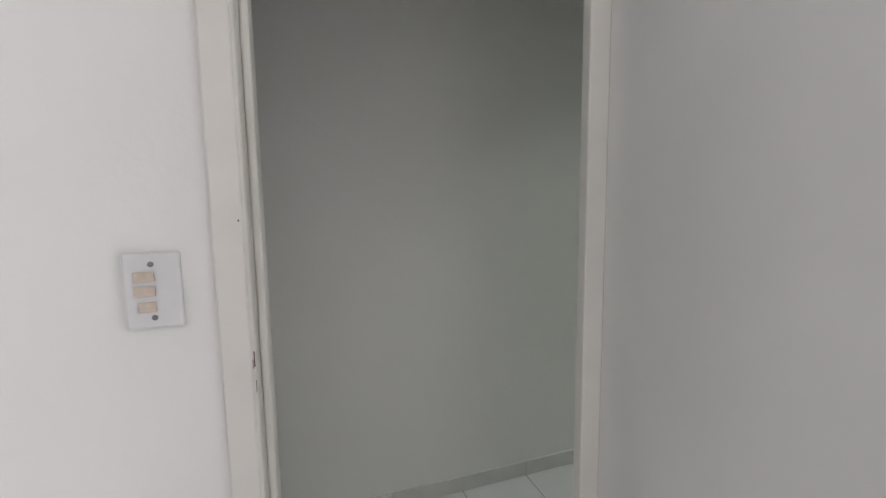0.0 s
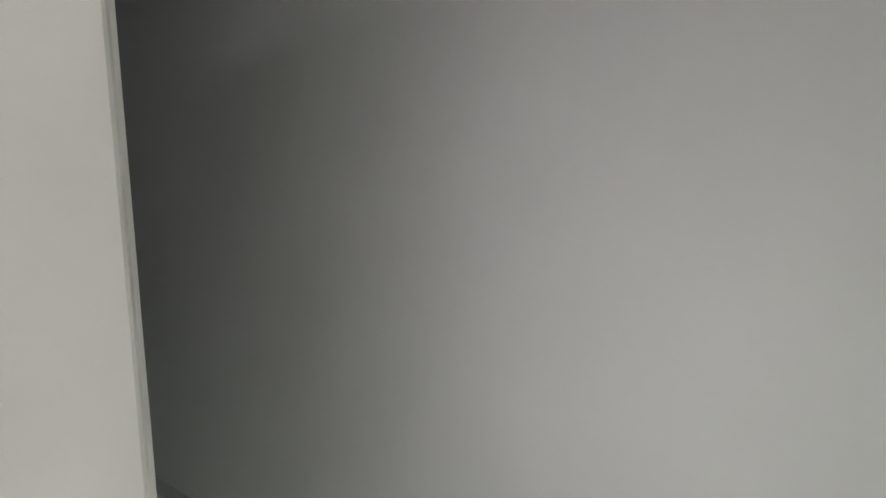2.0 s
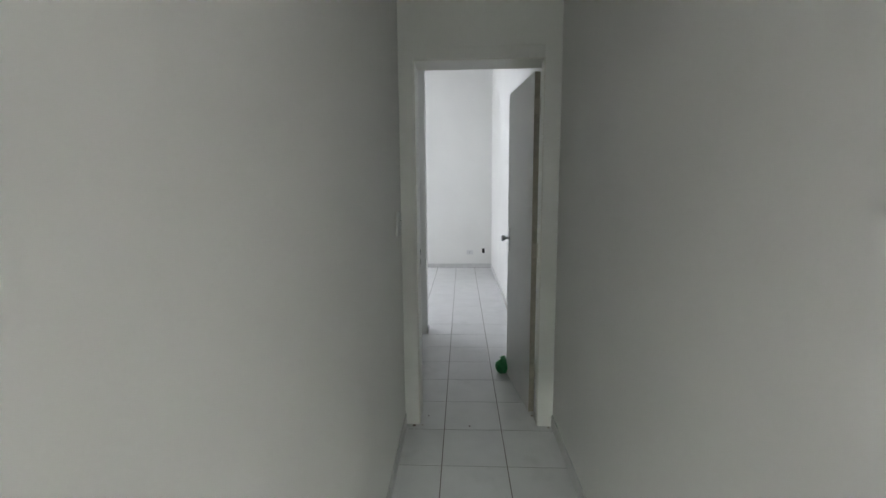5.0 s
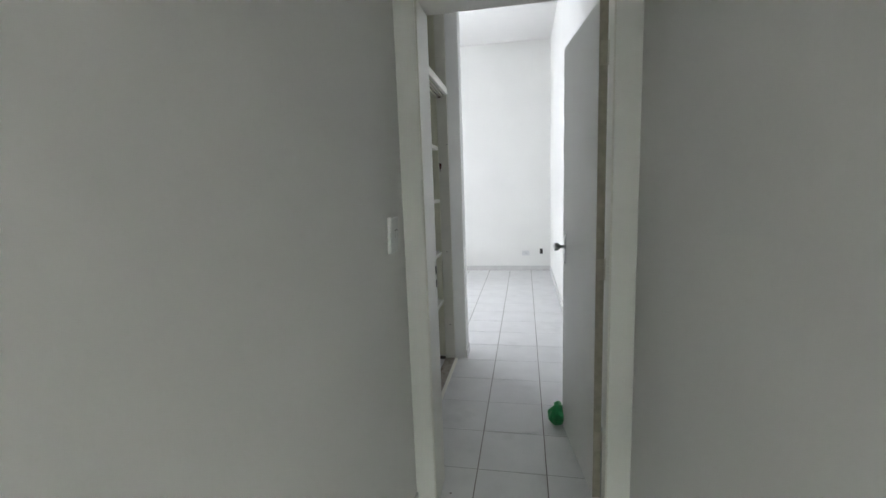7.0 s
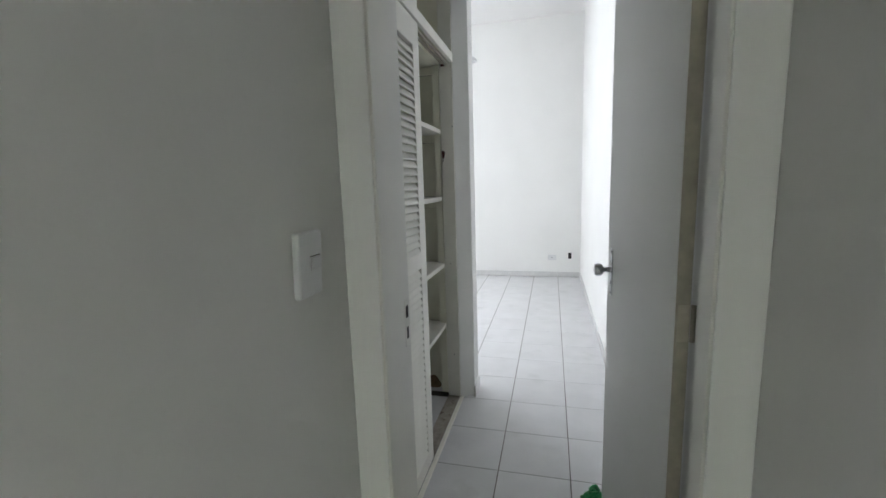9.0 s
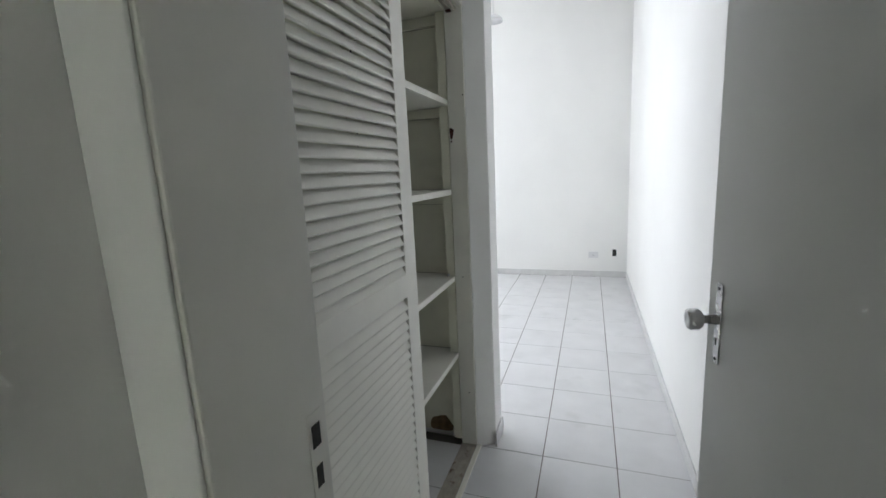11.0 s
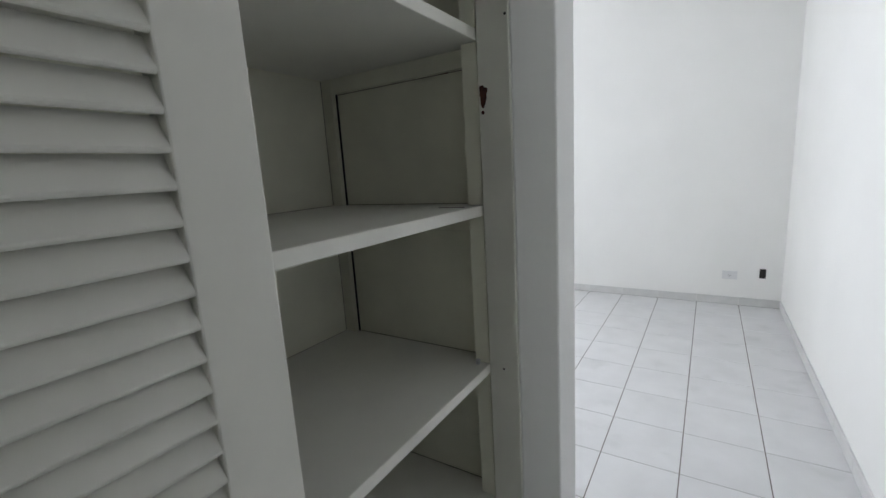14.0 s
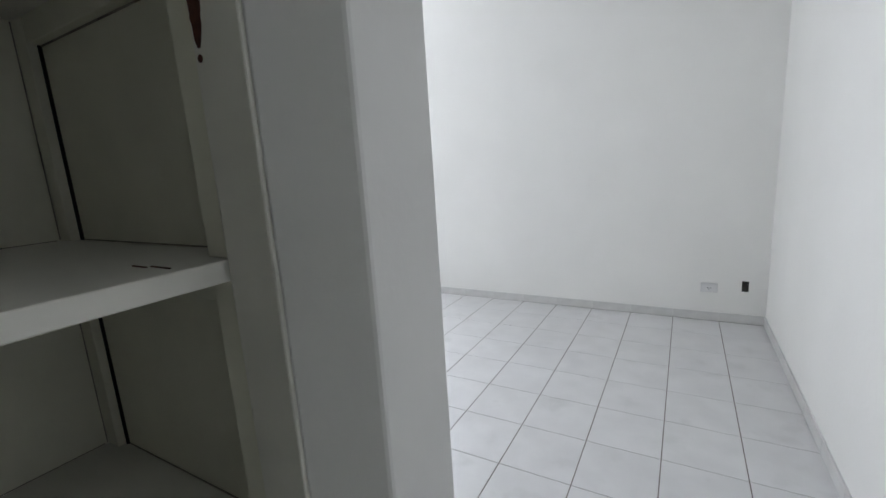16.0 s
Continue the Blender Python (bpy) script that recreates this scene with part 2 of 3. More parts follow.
frame_1 = empty("door_frame", (-0.28, -2.95, 0), "cream painted wooden frame with chipped paint beside the living room", "door frame", kind="structure")
JY = -2.637
JZ = -3.385
at(part("jamb", boxes((XO - 0.008, XL + 0.022, JY, Y2, 0, 2.11), bevel=0.007), TRIM), frame_1)
at(part("stop", boxes((-0.292, XL + 0.008, JY - 0.015, JY, 0, 2.10), bevel=0.005), TRIM), frame_1)
at(part("jamb", boxes((-0.2640, XL + 0.022, Y1, -3.402, 0, 2.11), bevel=0.003), TRIM), frame_1)
at(part("stop", boxes((-0.2925, -0.2645, Y1, -3.335, 0, 2.10), bevel=0.003), TRIM), frame_1)
for s, j, c in ((1, JY, Y2), (-1, -3.427, Y1)):
    a, b = sorted((j + s * 0.006, j + s * 0.052))
    at(part("casing", boxes((XO - 0.012, XO, a, b, 0, 2.16), bevel=0.004), TRIM), frame_1)
    at(part("casing", boxes((XL, XL + 0.020, a, b, 0, 2.16), bevel=0.004), TRIM), frame_1)
at(part("head", boxes((XO - 0.008, XL + 0.022, JZ, JY, 2.11, 2.14), bevel=0.003), TRIM), frame_1)
bm = bmesh.new()
for z, y, hh, w in ((1.118, JY + 0.0022, 0.013, 0.0016), (1.110, JY + 0.0048, 0.008, 0.0008), (1.072, JY + 0.0018, 0.010, 0.0009), (1.345, JY + 0.0115, 0.0016, 0.0022)):
    x = XO - (0.0088 if y < JY + 0.006 else 0.0126)
    box(bm, x, x + 0.0012, y, y + w, z - hh, z + hh)
at(part("paint_chip", bm, BROWN, label="dark chips in the paint of the frame"), frame_1)


# ---- doors ----
def door_leaf(name, hinge, direction, width, label, knob_at=None, hinges=True):
    """A flush leaf, its visible face through the hinge point, its thickness to the right of the direction."""
    e = empty(name, (*hinge, 0), label, "door", kind="structure")
    ang = math.atan2(direction[1], direction[0])
    e.rotation_euler = (0, 0, ang)
    part("leaf", boxes((0, width, -0.035, 0, 0.008, 2.095), bevel=0.002), DOORM, e)
    part("hinge_edge", boxes((-0.0008, -0.0001, -0.0340, -0.0010, 0.010, 2.093)), EDGE, e, "worn beige edge of the leaf")
    if knob_at:
        x, z = knob_at
        bm = boxes((x - 0.012, x + 0.012, 0.0005, 0.0035, z - 0.095, z + 0.075), bevel=0.0012)
        plate = part("lock_plate", bm, CHROME, e, "worn chrome lock plate")
        bm = bmesh.new()
        for zz in (z - 0.085, z + 0.066):
            cyl(bm, (x, 0.0036, zz), (0, 1, 0), 0.0035, 0.0012, 10)
        box(bm, x - 0.002, x + 0.002, 0.0036, 0.0042, z - 0.055, z - 0.040)
        part("screw", bm, DARK, plate)
        bm = bmesh.new()
        prof = ((0.0035, 0.011), (0.030, 0.0085), (0.034, 0.017), (0.041, 0.0225), (0.055, 0.0225), (0.060, 0.020), (0.062, 0.013), (0.0605, 0.008))
        ring = []
        for y, r in prof:
            ring.append([bm.verts.new((x + r * math.cos(a * math.tau / 28), y, z + r * math.sin(a * math.tau / 28))) for a in range(28)])
        for p, q in zip(ring, ring[1:]):
            for i in range(28):
                bm.faces.new((p[i], p[(i + 1) % 28], q[(i + 1) % 28], q[i]))
        bm.faces.new(ring[-1])
        bmesh.ops.recalc_face_normals(bm, faces=bm.faces)
        part("knob", bm, CHROME, e, "round worn chrome door knob", smooth=True)
        part("latch_face", boxes((width, width + 0.001, -0.028, -0.008, z - 0.09, z + 0.06)), CHROME, e)
    for z in (0.28, 1.05, 1.90) if hinges else ():
        bm = boxes((-0.0022, -0.0009, -0.033, -0.006, z - 0.045, z + 0.045))
        cyl(bm, (-0.003, -0.0405, z - 0.045), (0, 0, 1), 0.0055, 0.09, 12)
        part("hinge", bm, HINGE, e, "hinge painted over in cream")
    return e


door_2 = door_leaf("door_2", (0.530, 0.204), (-0.131, 0.9914), 0.60, "open white enamelled flush bedroom door", (0.545, 1.07))
door_1 = door_leaf("door_1", (-0.2937, -3.4215), (-1.0, 0.0), 0.70, "open plain cream flush door beside the frame", hinges=False)

# ---- wardrobe ----
ward = empty("built_in_wardrobe", (CX, 0.95, 0), "built-in white wooden wardrobe, louvred door and open shelf bay", "wardrobe")


def wp(name, bm, m, label="", parent=None, smooth=False):
    o = part(name, bm, m, None, label, smooth)
    o.parent = parent or ward
    if parent is None:
        o.matrix_parent_inverse = Matrix.Translation(ward.location).inverted()
    return o


WY0, WY1 = DY1 + 0.002, SY0 - 0.002
SHELF = (0.506, 0.902, 1.319, 1.722)
wp("back_panel", boxes((CB - 0.012, CB, WY0, WY1, 0.02, HB - 0.01)), WOODIN, "thin painted back panel")
wp("end_panel", boxes((CB, CX - 0.02, GY + 0.055, WY1, 0.03, HB - 0.01)), WOODIN, "painted end panel set in battens")
wp("end_panel", boxes((CB, CX - 0.02, WY0, WY0 + 0.012, 0.03, HB - 0.01)), WOODIN)
wp("jamb_board", boxes((-0.408, CX, GY, WY1, 0.012, HB - 0.01), bevel=0.003), WOODW, "front jamb board with screws and a gouge in the paint")
wp("jamb_board", boxes((-0.408, CX, WY0, WY0 + 0.02, 0.012, HB - 0.01), bevel=0.003), WOODW)
wp("shelf", boxes((CB, -0.411, WY0 + 0.012, GY + 0.054, 2.095, 2.115), bevel=0.002), WOODIN)
for z in SHELF:
    wp("shelf", boxes((CB, -0.411, WY0 + 0.012, GY + 0.054, z - 0.026, z), bevel=0.002), WOODW, "thick white painted shelf")
levels = (0.03, *SHELF, 2.095)
for lo, hi in zip(levels, levels[1:]):
    top = hi - (0.026 if hi < 2 else 0.0)
    wp("batten", boxes((CB + 0.002, CB + 0.042, GY + 0.036, GY + 0.0545, lo + 0.001, top - 0.001), bevel=0.0015), WOODIN)
    wp("batten", boxes((-0.452, -0.411, GY + 0.006, GY + 0.0545, lo + 0.001, top - 0.001), bevel=0.0015), WOODIN)
    wp("batten", boxes((CB + 0.044, -0.454, GY + 0.038, GY + 0.0545, top - 0.044, top - 0.001), bevel=0.0015), WOODIN)
wp("joint", boxes((CB + 0.0425, CB + 0.0465, GY + 0.050, GY + 0.0547, 0.03, 2.09), bevel=0), DARK, "dark open joint beside the end panel")
for lo, hi in zip(levels[1:], levels[2:]):
    top = hi - (0.026 if hi < 2 else 0.0)
    wp("joint", boxes((CB + 0.0002, CB + 0.0018, GY + 0.0340, GY + 0.0358, lo + 0.002, top - 0.002)), SILLM, "thin dark joint between batten and back panel")
    # the shadow line below the upper batten, drawn as a dark strip
    wp("joint", boxes((CB + 0.048, -0.456, GY + 0.0525, GY + 0.0547, top - 0.0465, top - 0.0445)), SILLM, "thin dark joint and painted shadow line under the upper batten")
    wp("joint", boxes((CB + 0.050, -0.456, GY + 0.0530, GY + 0.0547, lo + 0.0002, lo + 0.0022)), SILLM, "dirty joint where panel meets shelf")
    wp("joint", boxes((CB + 0.0002, CB + 0.0012, 1.05, GY + 0.030, lo + 0.0002, lo + 0.0016)), SILLM, "dirty joint where back panel meets shelf")
wp("header", boxes((-0.345, CX + 0.004, WY0, WY1, 2.100, 2.150), bevel=0.003), WOODW)
wp("sill", boxes((-0.330, -0.308, WY0, WY1 - 0.004, 0, 0.012), bevel=0.002), WOODW, "narrow painted floor strip")
wp("track", boxes((-0.412, -0.336, WY0, WY1 - 0.004, 0, 0.004), (-0.352, -0.346, WY0, WY1 - 0.004, 0.004, 0.009), (-0.385, -0.379, WY0, WY1 - 0.004, 0.004, 0.009)), SILLM, "dirty worn sliding door track")
bm = bmesh.new()
rim = []
for i in range(16):
    a = i * math.tau / 16
    k = 1 + 0.28 * noise.noise((math.cos(a) * 1.3, math.sin(a) * 1.3, 4.0))
    rim.append((-0.540 + 0.062 * k * math.cos(a), max(0.031, 0.062 + 0.055 * k * math.sin(a))))
near = [bm.verts.new((x, GY + 0.0538, z)) for x, z in rim]
far = [bm.verts.new((x, GY + 0.0549, z)) for x, z in rim]
bm.faces.new(near)
for i in range(16):
    bm.faces.new((near[i], far[i], far[(i + 1) % 16], near[(i + 1) % 16]))
bmesh.ops.recalc_face_normals(bm, faces=bm.faces)
wp("stain", bm, DAMP, "yellow-brown damp stain at the foot of the end panel")
wp("top_track", boxes((-0.390, -0.376, 1.032, GY - 0.002, 2.086, 2.0948), (-0.362, -0.352, 1.032, GY - 0.002, 2.086, 2.0948), bevel=0.001), HINGE, "cream painted upper sliding track")
# a dark spot under the header, made as a small brown block
wp("dark_spot", boxes((-0.394, -0.372, GY - 0.024, GY - 0.0025, 2.079, 2.0857), bevel=0.002), BROWN, "small dark brown spot at the end of the upper track")
# gouge, screw heads and a small nail on the end jamb board
bm = bmesh.new()
outline = ((-0.4050, 1.5930), (-0.4020, 1.5950), (-0.3940, 1.5950), (-0.3930, 1.5910), (-0.3880, 1.5895), (-0.3840, 1.5880), (-0.3848, 1.5800), (-0.3872, 1.5740), (-0.3868, 1.5670), (-0.3900, 1.5560), (-0.3945, 1.5450), (-0.3985, 1.5450), (-0.4020, 1.5530), (-0.4030, 1.5700), (-0.4050, 1.5740), (-0.4040, 1.5800))
a = [bm.verts.new((x, GY - 0.0005, z)) for x, z in outline]
b = [bm.verts.new((x, GY + 0.001, z)) for x, z in outline]
bm.faces.new(a)
bm.faces.new(b[::-1])
for i in range(len(a)):
    bm.faces.new((a[i], b[i], b[(i + 1) % len(a)], a[(i + 1) % len(a)]))
cyl(bm, (-0.3975, GY + 0.001, 1.535), (0, -1, 0), 0.0042, 0.0016, 9)
bmesh.ops.recalc_face_normals(bm, faces=bm.faces)
wp("gouge", bm, BROWN, "dark red-brown gouge with a small hole below")
for x, z in ((-0.368, 0.900), (-0.336, 1.735), (-0.360, 0.30)):
    bm = bmesh.new()
    cyl(bm, (x, GY + 0.001, z), (0, -1, 0), 0.003, 0.0016, 9)
    wp("screw", bm, DARK)
bm = bmesh.new()
cyl(bm, (-0.440, GY - 0.004, 0.902), (0, 0, 1), 0.006, 0.012, 10)
wp("peg", bm, PLASTIC, "small white peg on the shelf")


bm = bmesh.new()
pts = [(-0.50, GY - 0.055), (-0.47, GY - 0.046), (-0.445, GY - 0.050), (-0.432, GY - 0.040)]
for (x0, y0), (x1, y1) in zip(pts, pts[1:]):
    box(bm, min(x0, x1), max(x0, x1), min(y0, y1) - 0.0008, min(y0, y1) + 0.0012, 1.3192, 1.3204)
wp("peeled_edge", bm, BROWN, "thin dark line of peeled paint on the shelf")


def louvred(name, y0, y1, panels, z0, z1, left=0.05, right=0.085):
    x0, x1 = CX - 0.030, CX - 0.002
    ys = [y0, y0 + left, y1 - right, y1]
    zs = [z0] + [v for p in panels for v in p] + [z1]
    bm = bmesh.new()
    grid = [[[bm.verts.new((x, y, z)) for z in zs] for y in ys] for x in (x0, x1)]
    solid = {(i, j) for i in range(3) for j in range(len(zs) - 1) if i != 1 or j % 2 == 0}
    for i, j in solid:
        for g in grid:
            bm.faces.new((g[i][j], g[i + 1][j], g[i + 1][j + 1], g[i][j + 1]))
        for (di, dj), (p, q) in {(-1, 0): ((i, j), (i, j + 1)), (1, 0): ((i + 1, j), (i + 1, j + 1)), (0, -1): ((i, j), (i + 1, j)), (0, 1): ((i, j + 1), (i + 1, j + 1))}.items():
            if (i + di, j + dj) not in solid:
                bm.faces.new((grid[0][p[0]][p[1]], grid[0][q[0]][q[1]], grid[1][q[0]][q[1]], grid[1][p[0]][p[1]]))
    bmesh.ops.recalc_face_normals(bm, faces=bm.faces)
    d = wp(name, bm, WOODW, "white louvred wooden wardrobe door")
    bev = d.modifiers.new("edges", "BEVEL")
    bev.width, bev.segments, bev.limit_method = 0.0025, 2, "ANGLE"
    length = y1 - right - y0 - left
    bm = bmesh.new()
    n = 7
    # one slat: a thin board that slopes down outwards, with a rounded front edge
    prof = [(-0.0135, 0.0130), (-0.0175, 0.0095)] + [(0.002 - 0.0040 + 0.0040 * math.cos(a), -0.0150 + 0.0040 * math.sin(a)) for a in np.linspace(-math.pi * 0.75, math.pi * 0.25, n)]
    rings = [[bm.verts.new((px, yy, pz)) for px, pz in prof] for yy in (0, length)]
    k = len(prof)
    for i in range(k):
        bm.faces.new((rings[0][i], rings[0][(i + 1) % k], rings[1][(i + 1) % k], rings[1][i]))
    bm.faces.new(rings[0])
    bm.faces.new(rings[1][::-1])
    bmesh.ops.recalc_face_normals(bm, faces=bm.faces)
    me = bpy.data.meshes.new("slat")
    bm.to_mesh(me)
    bm.free()
    me.materials.append(WOODW)
    for a, b in panels:
        count = max(1, round((b - a) / 0.0316))
        for i in range(count):
            s = new("slat", me)
            s.parent = d
            s.location = (CX - 0.003, y0 + left, a - 0.005 + (i + 0.5) * (b - a) / count)
    return d


louvred("louvred_door", WY0 + 0.006, 1.030, ((0.100, 1.018), (1.095, 1.983)), 0.016, 2.094)
louvred("louvred_door", WY0 + 0.006, 1.030, ((2.235, 3.28),), 2.155, 3.36)


# ---- switches and sockets ----
sw = empty("light_switch", (XL - LEAN + 0.003, -0.130, 1.246), "white single light switch slightly loose on the corridor wall", "light switch")
bm = boxes((0, 0.016, -0.043, 0.043, -0.066, 0.066), bevel=0.005)
part("plate", bm, PLASTIC, sw)
part("rocker", boxes((0.0165, 0.021, -0.004, 0.030, -0.013, 0.015), bevel=0.0015), PLASTIC, sw)
part("seam", boxes((0.0162, 0.0175, -0.005, 0.031, 0.0155, 0.0170)), DARK, sw)
sw.rotation_euler = (0, radians(2.5), 0)

sw3 = empty("light_switch", (XO, -2.502, 1.243), "white wall plate with three yellowed light switches and two screws", "light switch")
part("plate", boxes((-0.011, 0, -0.038, 0.038, -0.058, 0.058), bevel=0.0045), PLASTIC, sw3)
for i, z in enumerate((0.022, 0.0, -0.024)):
    part("rocker", boxes((-0.0155, -0.011, -0.004, 0.020 - (i == 2) * 0.004 + 0.003, z - 0.0075, z + 0.0075), bevel=0.0012), IVORY, sw3, "yellowed rocker")
for z in (-0.0405, 0.0405):
    bm = bmesh.new()
    cyl(bm, (-0.0112, 0.0, z), (-1, 0, 0), 0.0042, 0.0012, 14)
    part("screw", bm, STEEL, sw3)

so = empty("wall_socket", (0.256, FY, 0.286), "white wall socket with round pin holes above the skirting", "wall socket")
part("plate", boxes((-0.060, 0.060, -0.010, 0, -0.040, 0.040), bevel=0.004), PLASTIC, so)
bm = bmesh.new()
for x, z in ((-0.009, 0.0), (0.009, 0.0), (0, -0.010)):
    cyl(bm, (x, -0.0101, z), (0, -1, 0), 0.0034, 0.0008, 10)
part("pin_hole", bm, DARK, so)

jb = empty("junction_box", (0.505, FY, 0.314), "open black wall box without its cover", "wall box")
part("rim", boxes((-0.023, 0.023, -0.003, 0, 0.038, 0.043), (-0.023, 0.023, -0.003, 0, -0.043, -0.038), (-0.023, -0.018, -0.003, 0, -0.038, 0.038), (0.018, 0.023, -0.003, 0, -0.038, 0.038)), DARK, jb)
part("hollow", boxes((-0.018, 0.018, -0.0012, -0.0002, -0.038, 0.038)), DARK, jb)


# ---- pendant in the bedroom ----
lamp = empty("pendant_lamp", (-0.475, 3.07, HB), "small white pendant lamp hanging from the bedroom ceiling", "ceiling lamp")
bm = bmesh.new()
cyl(bm, (0, 0, -0.03), (0, 0, 1), 0.045, 0.03, 24)
part("ceiling_rose", bm, PLASTIC, lamp)
bm = bmesh.new()
cyl(bm, (0, 0, -1.10), (0, 0, 1), 0.003, 1.07, 8)
part("cord", bm, PLASTIC, lamp)
bm = bmesh.new()
ring = [[bm.verts.new((r_ * math.cos(a * math.tau / 32), r_ * math.sin(a * math.tau / 32), z_)) for a in range(32)]
        for r_, z_ in ((0.012, -1.09), (0.04, -1.095), (0.062, -1.115), (0.066, -1.135), (0.062, -1.135), (0.058, -1.118), (0.038, -1.099), (0.010, -1.094))]
for p, q in zip(ring, ring[1:] + ring[:1]):
    for i in range(32):
        bm.faces.new((p[i], p[(i + 1) % 32], q[(i + 1) % 32], q[i]))
bmesh.ops.recalc_face_normals(bm, faces=bm.faces)
part("shade", bm, PLASTIC, lamp, smooth=True)


# ---- the green bag and crumbs ----
bag = empty("plastic_bag", (0.425, 0.812, 0), "crumpled green plastic bag stuffed as a door stop against the door", "plastic bag")
bm = bmesh.new()
bmesh.ops.create_icosphere(bm, subdivisions=5, radius=1.0)
for v in bm.verts:
    p = v.co.copy()
    up = max(0.0, p.z)
    r = 1.0 + 0.16 * noise.noise(p * 2.1) + 0.10 * (abs(noise.noise(p * 4.7)) * 2 - 0.4) + 0.05 * noise.noise(p * 11)
    pinch = 1 - 0.42 * up ** 2
    v.co = Vector((p.x * 0.054 * r * pinch, p.y * 0.052 * r * pinch, 0.056 + p.z * 0.056 * r + 0.014 * up ** 3))
    v.co.z = max(v.co.z, 0.0)
part("body", bm, GREEN, bag, smooth=True)
bm = bmesh.new()
for k, (tx, ty, hh) in enumerate(((0.018, 0.006, 0.026), (-0.014, 0.012, 0.022), (0.004, -0.016, 0.018))):
    pts = []
    for i in range(6):
        f = i / 5
        w = 0.012 + 0.010 * math.sin(f * 3.1)
        c = Vector((tx * f, ty * f, 0.108 + hh * math.sin(f * 1.9)))
        pts.append((bm.verts.new(c + Vector((-ty, tx, 0)).normalized() * w + Vector((0, 0, 0.004 * noise.noise((f * 5, k, 0))))), bm.verts.new(c - Vector((-ty, tx, 0)).normalized() * w)))
    for p, q in zip(pts, pts[1:]):
        bm.faces.new((p[0], p[1], q[1], q[0]))
part("knot", bm, GREEN, bag, "loose ends of the knotted bag", smooth=True)

for n, (x, y, s, m) in enumerate(((0.152, 0.037, 0.006, BROWN), (-0.186, 0.035, 0.010, BROWN), (-0.135, 0.042, 0.006, SILLM), (0.625, 0.033, 0.008, SILLM), (0.548, 0.165, 0.009, SILLM), (-0.105, 0.150, 0.005, BROWN))):
    bm = bmesh.new()
    bmesh.ops.create_icosphere(bm, subdivisions=2, radius=1.0)
    for v in bm.verts:
        r = 1 + 0.35 * noise.noise(v.co * 1.7 + Vector((n, 0, 0)))
        v.co = Vector((v.co.x * s * r, v.co.y * s * 0.7 * r, max(0, s * 0.25 + v.co.z * s * 0.35 * r)))
    part("crumb", bm, m, None, "small dark crumb on the tiled floor", kind="", category="crumb").location = (x, y, 0)


# ---- skirting and floor tiles ----
def rect_mesh(name, cache, w, d, h, material, c=0.0012):
    key = (name, round(w, 3), round(d, 3), round(h, 3))
    if key not in cache:
        bm = bmesh.new()
        lo = [bm.verts.new((x, y, 0)) for x, y in ((0, 0), (w, 0), (w, d), (0, d))]
        mid = [bm.verts.new((x, y, h - c)) for x, y in ((0, 0), (w, 0), (w, d), (0, d))]
        hi = [bm.verts.new((x, y, h)) for x, y in ((c, c), (w - c, c), (w - c, d - c), (c, d - c))]
        for p, q in ((lo, mid), (mid, hi)):
            for i in range(4):
                bm.faces.new((p[i], p[(i + 1) % 4], q[(i + 1) % 4], q[i]))
        bm.faces.new(hi)
        me = bpy.data.meshes.new(name)
        bm.to_mesh(me)
        bm.free()
        me.materials.append(material)
        cache[key] = me
    return cache[key]


cache = {}
floor = structure("floor", "pale grey mottled ceramic floor tiles with dark grout joints", GROUT, (LX - 0.15, XR + 0.15, -8.65, FY + 0.15, -0.10, -0.0012))


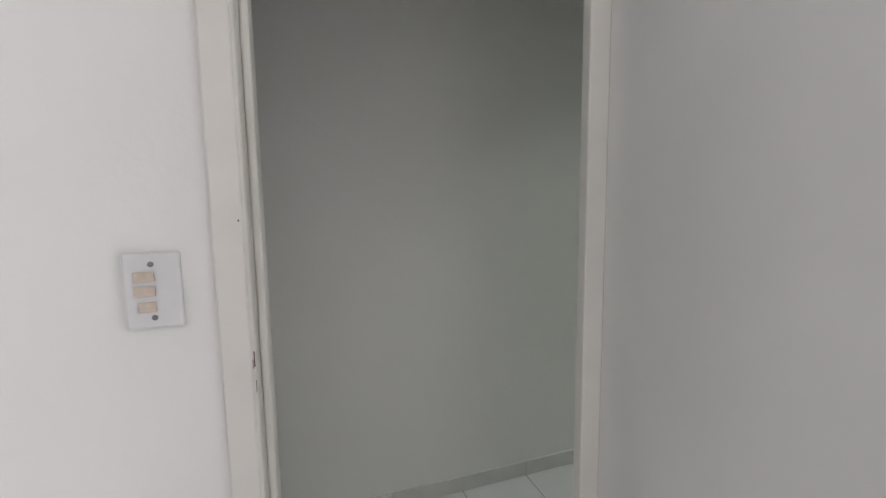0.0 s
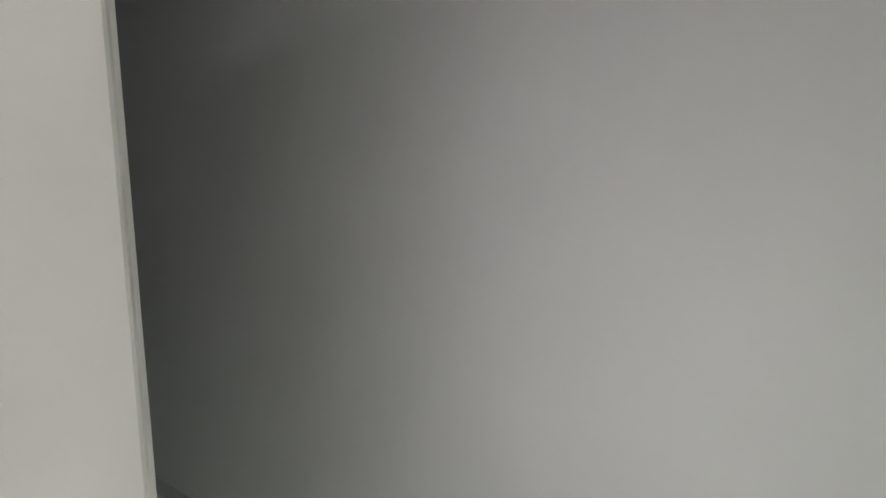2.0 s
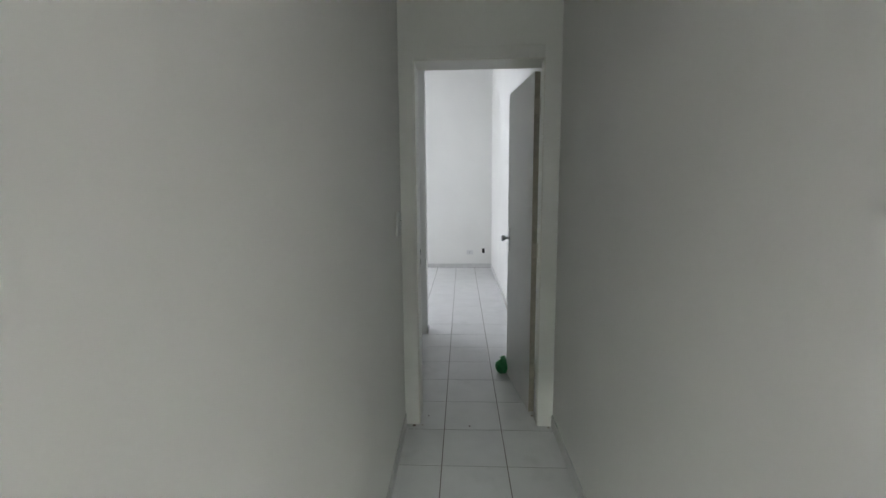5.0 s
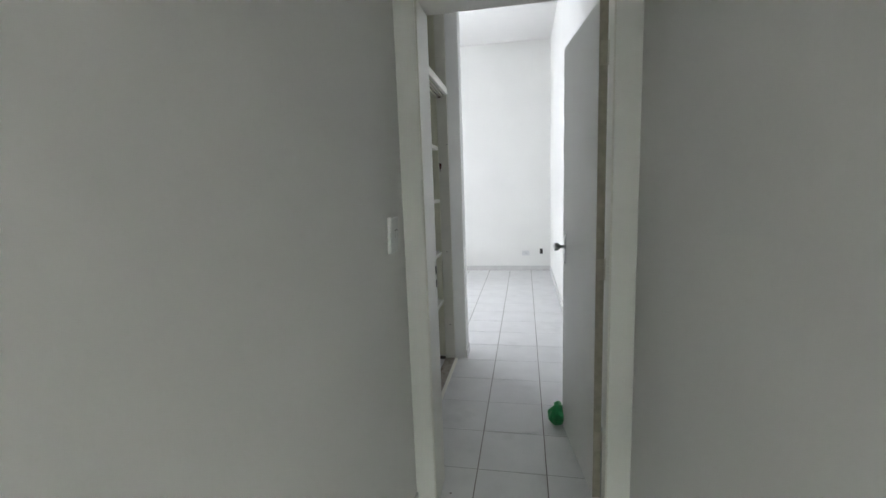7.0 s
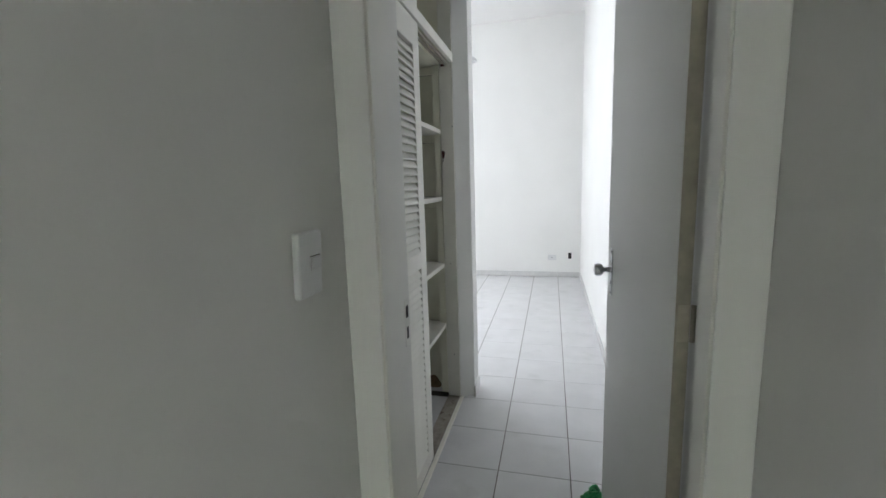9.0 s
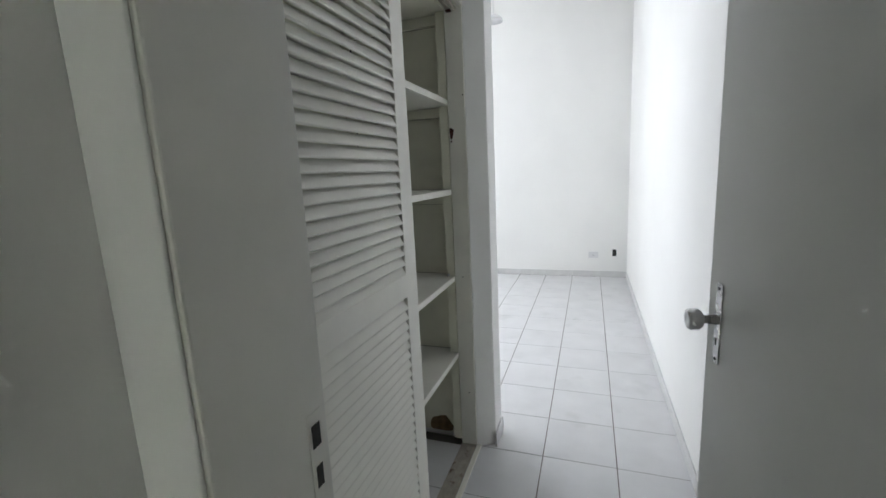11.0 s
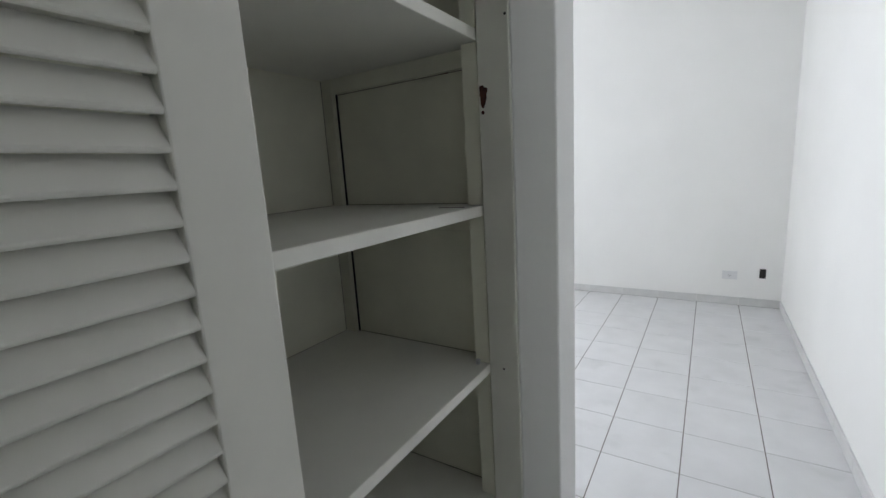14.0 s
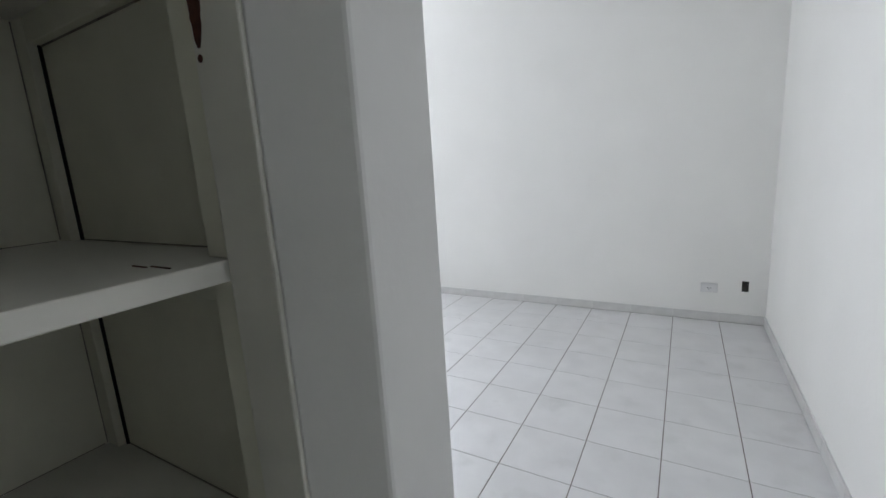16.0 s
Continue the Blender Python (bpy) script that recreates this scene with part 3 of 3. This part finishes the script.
def tiles(x0, x1, y0, y1, under=None):
    g, gy = 0.0022, 0.0014
    for i in range(math.floor(x0 / T), math.ceil(x1 / T)):
        for j in range(math.floor(y0 / T), math.ceil(y1 / T)):
            a, b = max(x0, i * T + g), min(x1, (i + 1) * T - g)
            c, d = max(y0, j * T + gy), min(y1, (j + 1) * T - gy)
            if b - a < 0.01 or d - c < 0.01:
                continue
            o = new("tile", rect_mesh("tile", cache, b - a, d - c, 0.006, TILE))
            o.location, o.parent = (a, c, -0.006), under or floor


tiles(-0.34, XR, -8.48, FY)
tiles(CB, -0.414, WY0 + 0.012, GY)
tiles(WX, -0.34, SY1, FY)
tiles(-1.36, -0.34, Y1 + 0.05, JY)
floor_living = structure("floor", "pale grey ceramic living room floor tiles with dark joints", GROUT, (LX, XO, -4.99, DY0 - 0.01, -0.0012, -0.0008))
tiles(LX, -1.36, -5.0, DY0, floor_living)
tiles(-1.36, XO, -5.0, Y1 + 0.05, floor_living)
tiles(-1.36, XO, JY, DY0, floor_living)


def skirting(name, axis, fixed, side, a0, a1, th=0.009, h=0.075):
    """A run of skirting tiles along x or y, on the wall face at fixed; side is where the room lies."""
    e = empty(name, (fixed, a0, 0) if axis == "y" else (a0, fixed, 0), "grey ceramic skirting tiles cut to a low strip", "skirting", kind="structure")
    for j in range(math.floor(a0 / T), math.ceil(a1 / T)):
        c, d = max(a0, j * T + 0.001), min(a1, (j + 1) * T - 0.001)
        if d - c < 0.012:
            continue
        lo, hi = sorted((0.0, side * th))
        its = (lo, hi, c - a0, d - a0, 0, h) if axis == "y" else (c - a0, d - a0, lo, hi, 0, h)
        key = ("sk", axis, side, round(d - c, 3))
        off = c - a0
        if key not in cache:
            z = (lo, hi, 0, d - c, 0.0005, h) if axis == "y" else (0, d - c, lo, hi, 0.0005, h)
            bm = boxes(z, bevel=0.001)
            me = bpy.data.meshes.new("tile")
            bm.to_mesh(me)
            bm.free()
            me.materials.append(SKIRT)
            cache[key] = me
        o = new("tile", cache[key])
        o.location, o.parent = ((0, off, 0) if axis == "y" else (off, 0, 0)), e
    return e


skirting("baseboard", "y", XR, -1, -8.48, DY0 - 0.002)
skirting("baseboard", "y", XR, -1, DY1 + 0.001, FY)
skirting("baseboard", "x", FY, -1, WX, XR - 0.0095)
west = skirting("baseboard", "y", XL, 1, Y2 + 0.05, DY0 - 0.016)
west.rotation_euler = (0, 0, math.atan2(LEAN, DY0 - Y2))
skirting("baseboard", "y", SX, 1, 1.712, SY1 + 0.009)
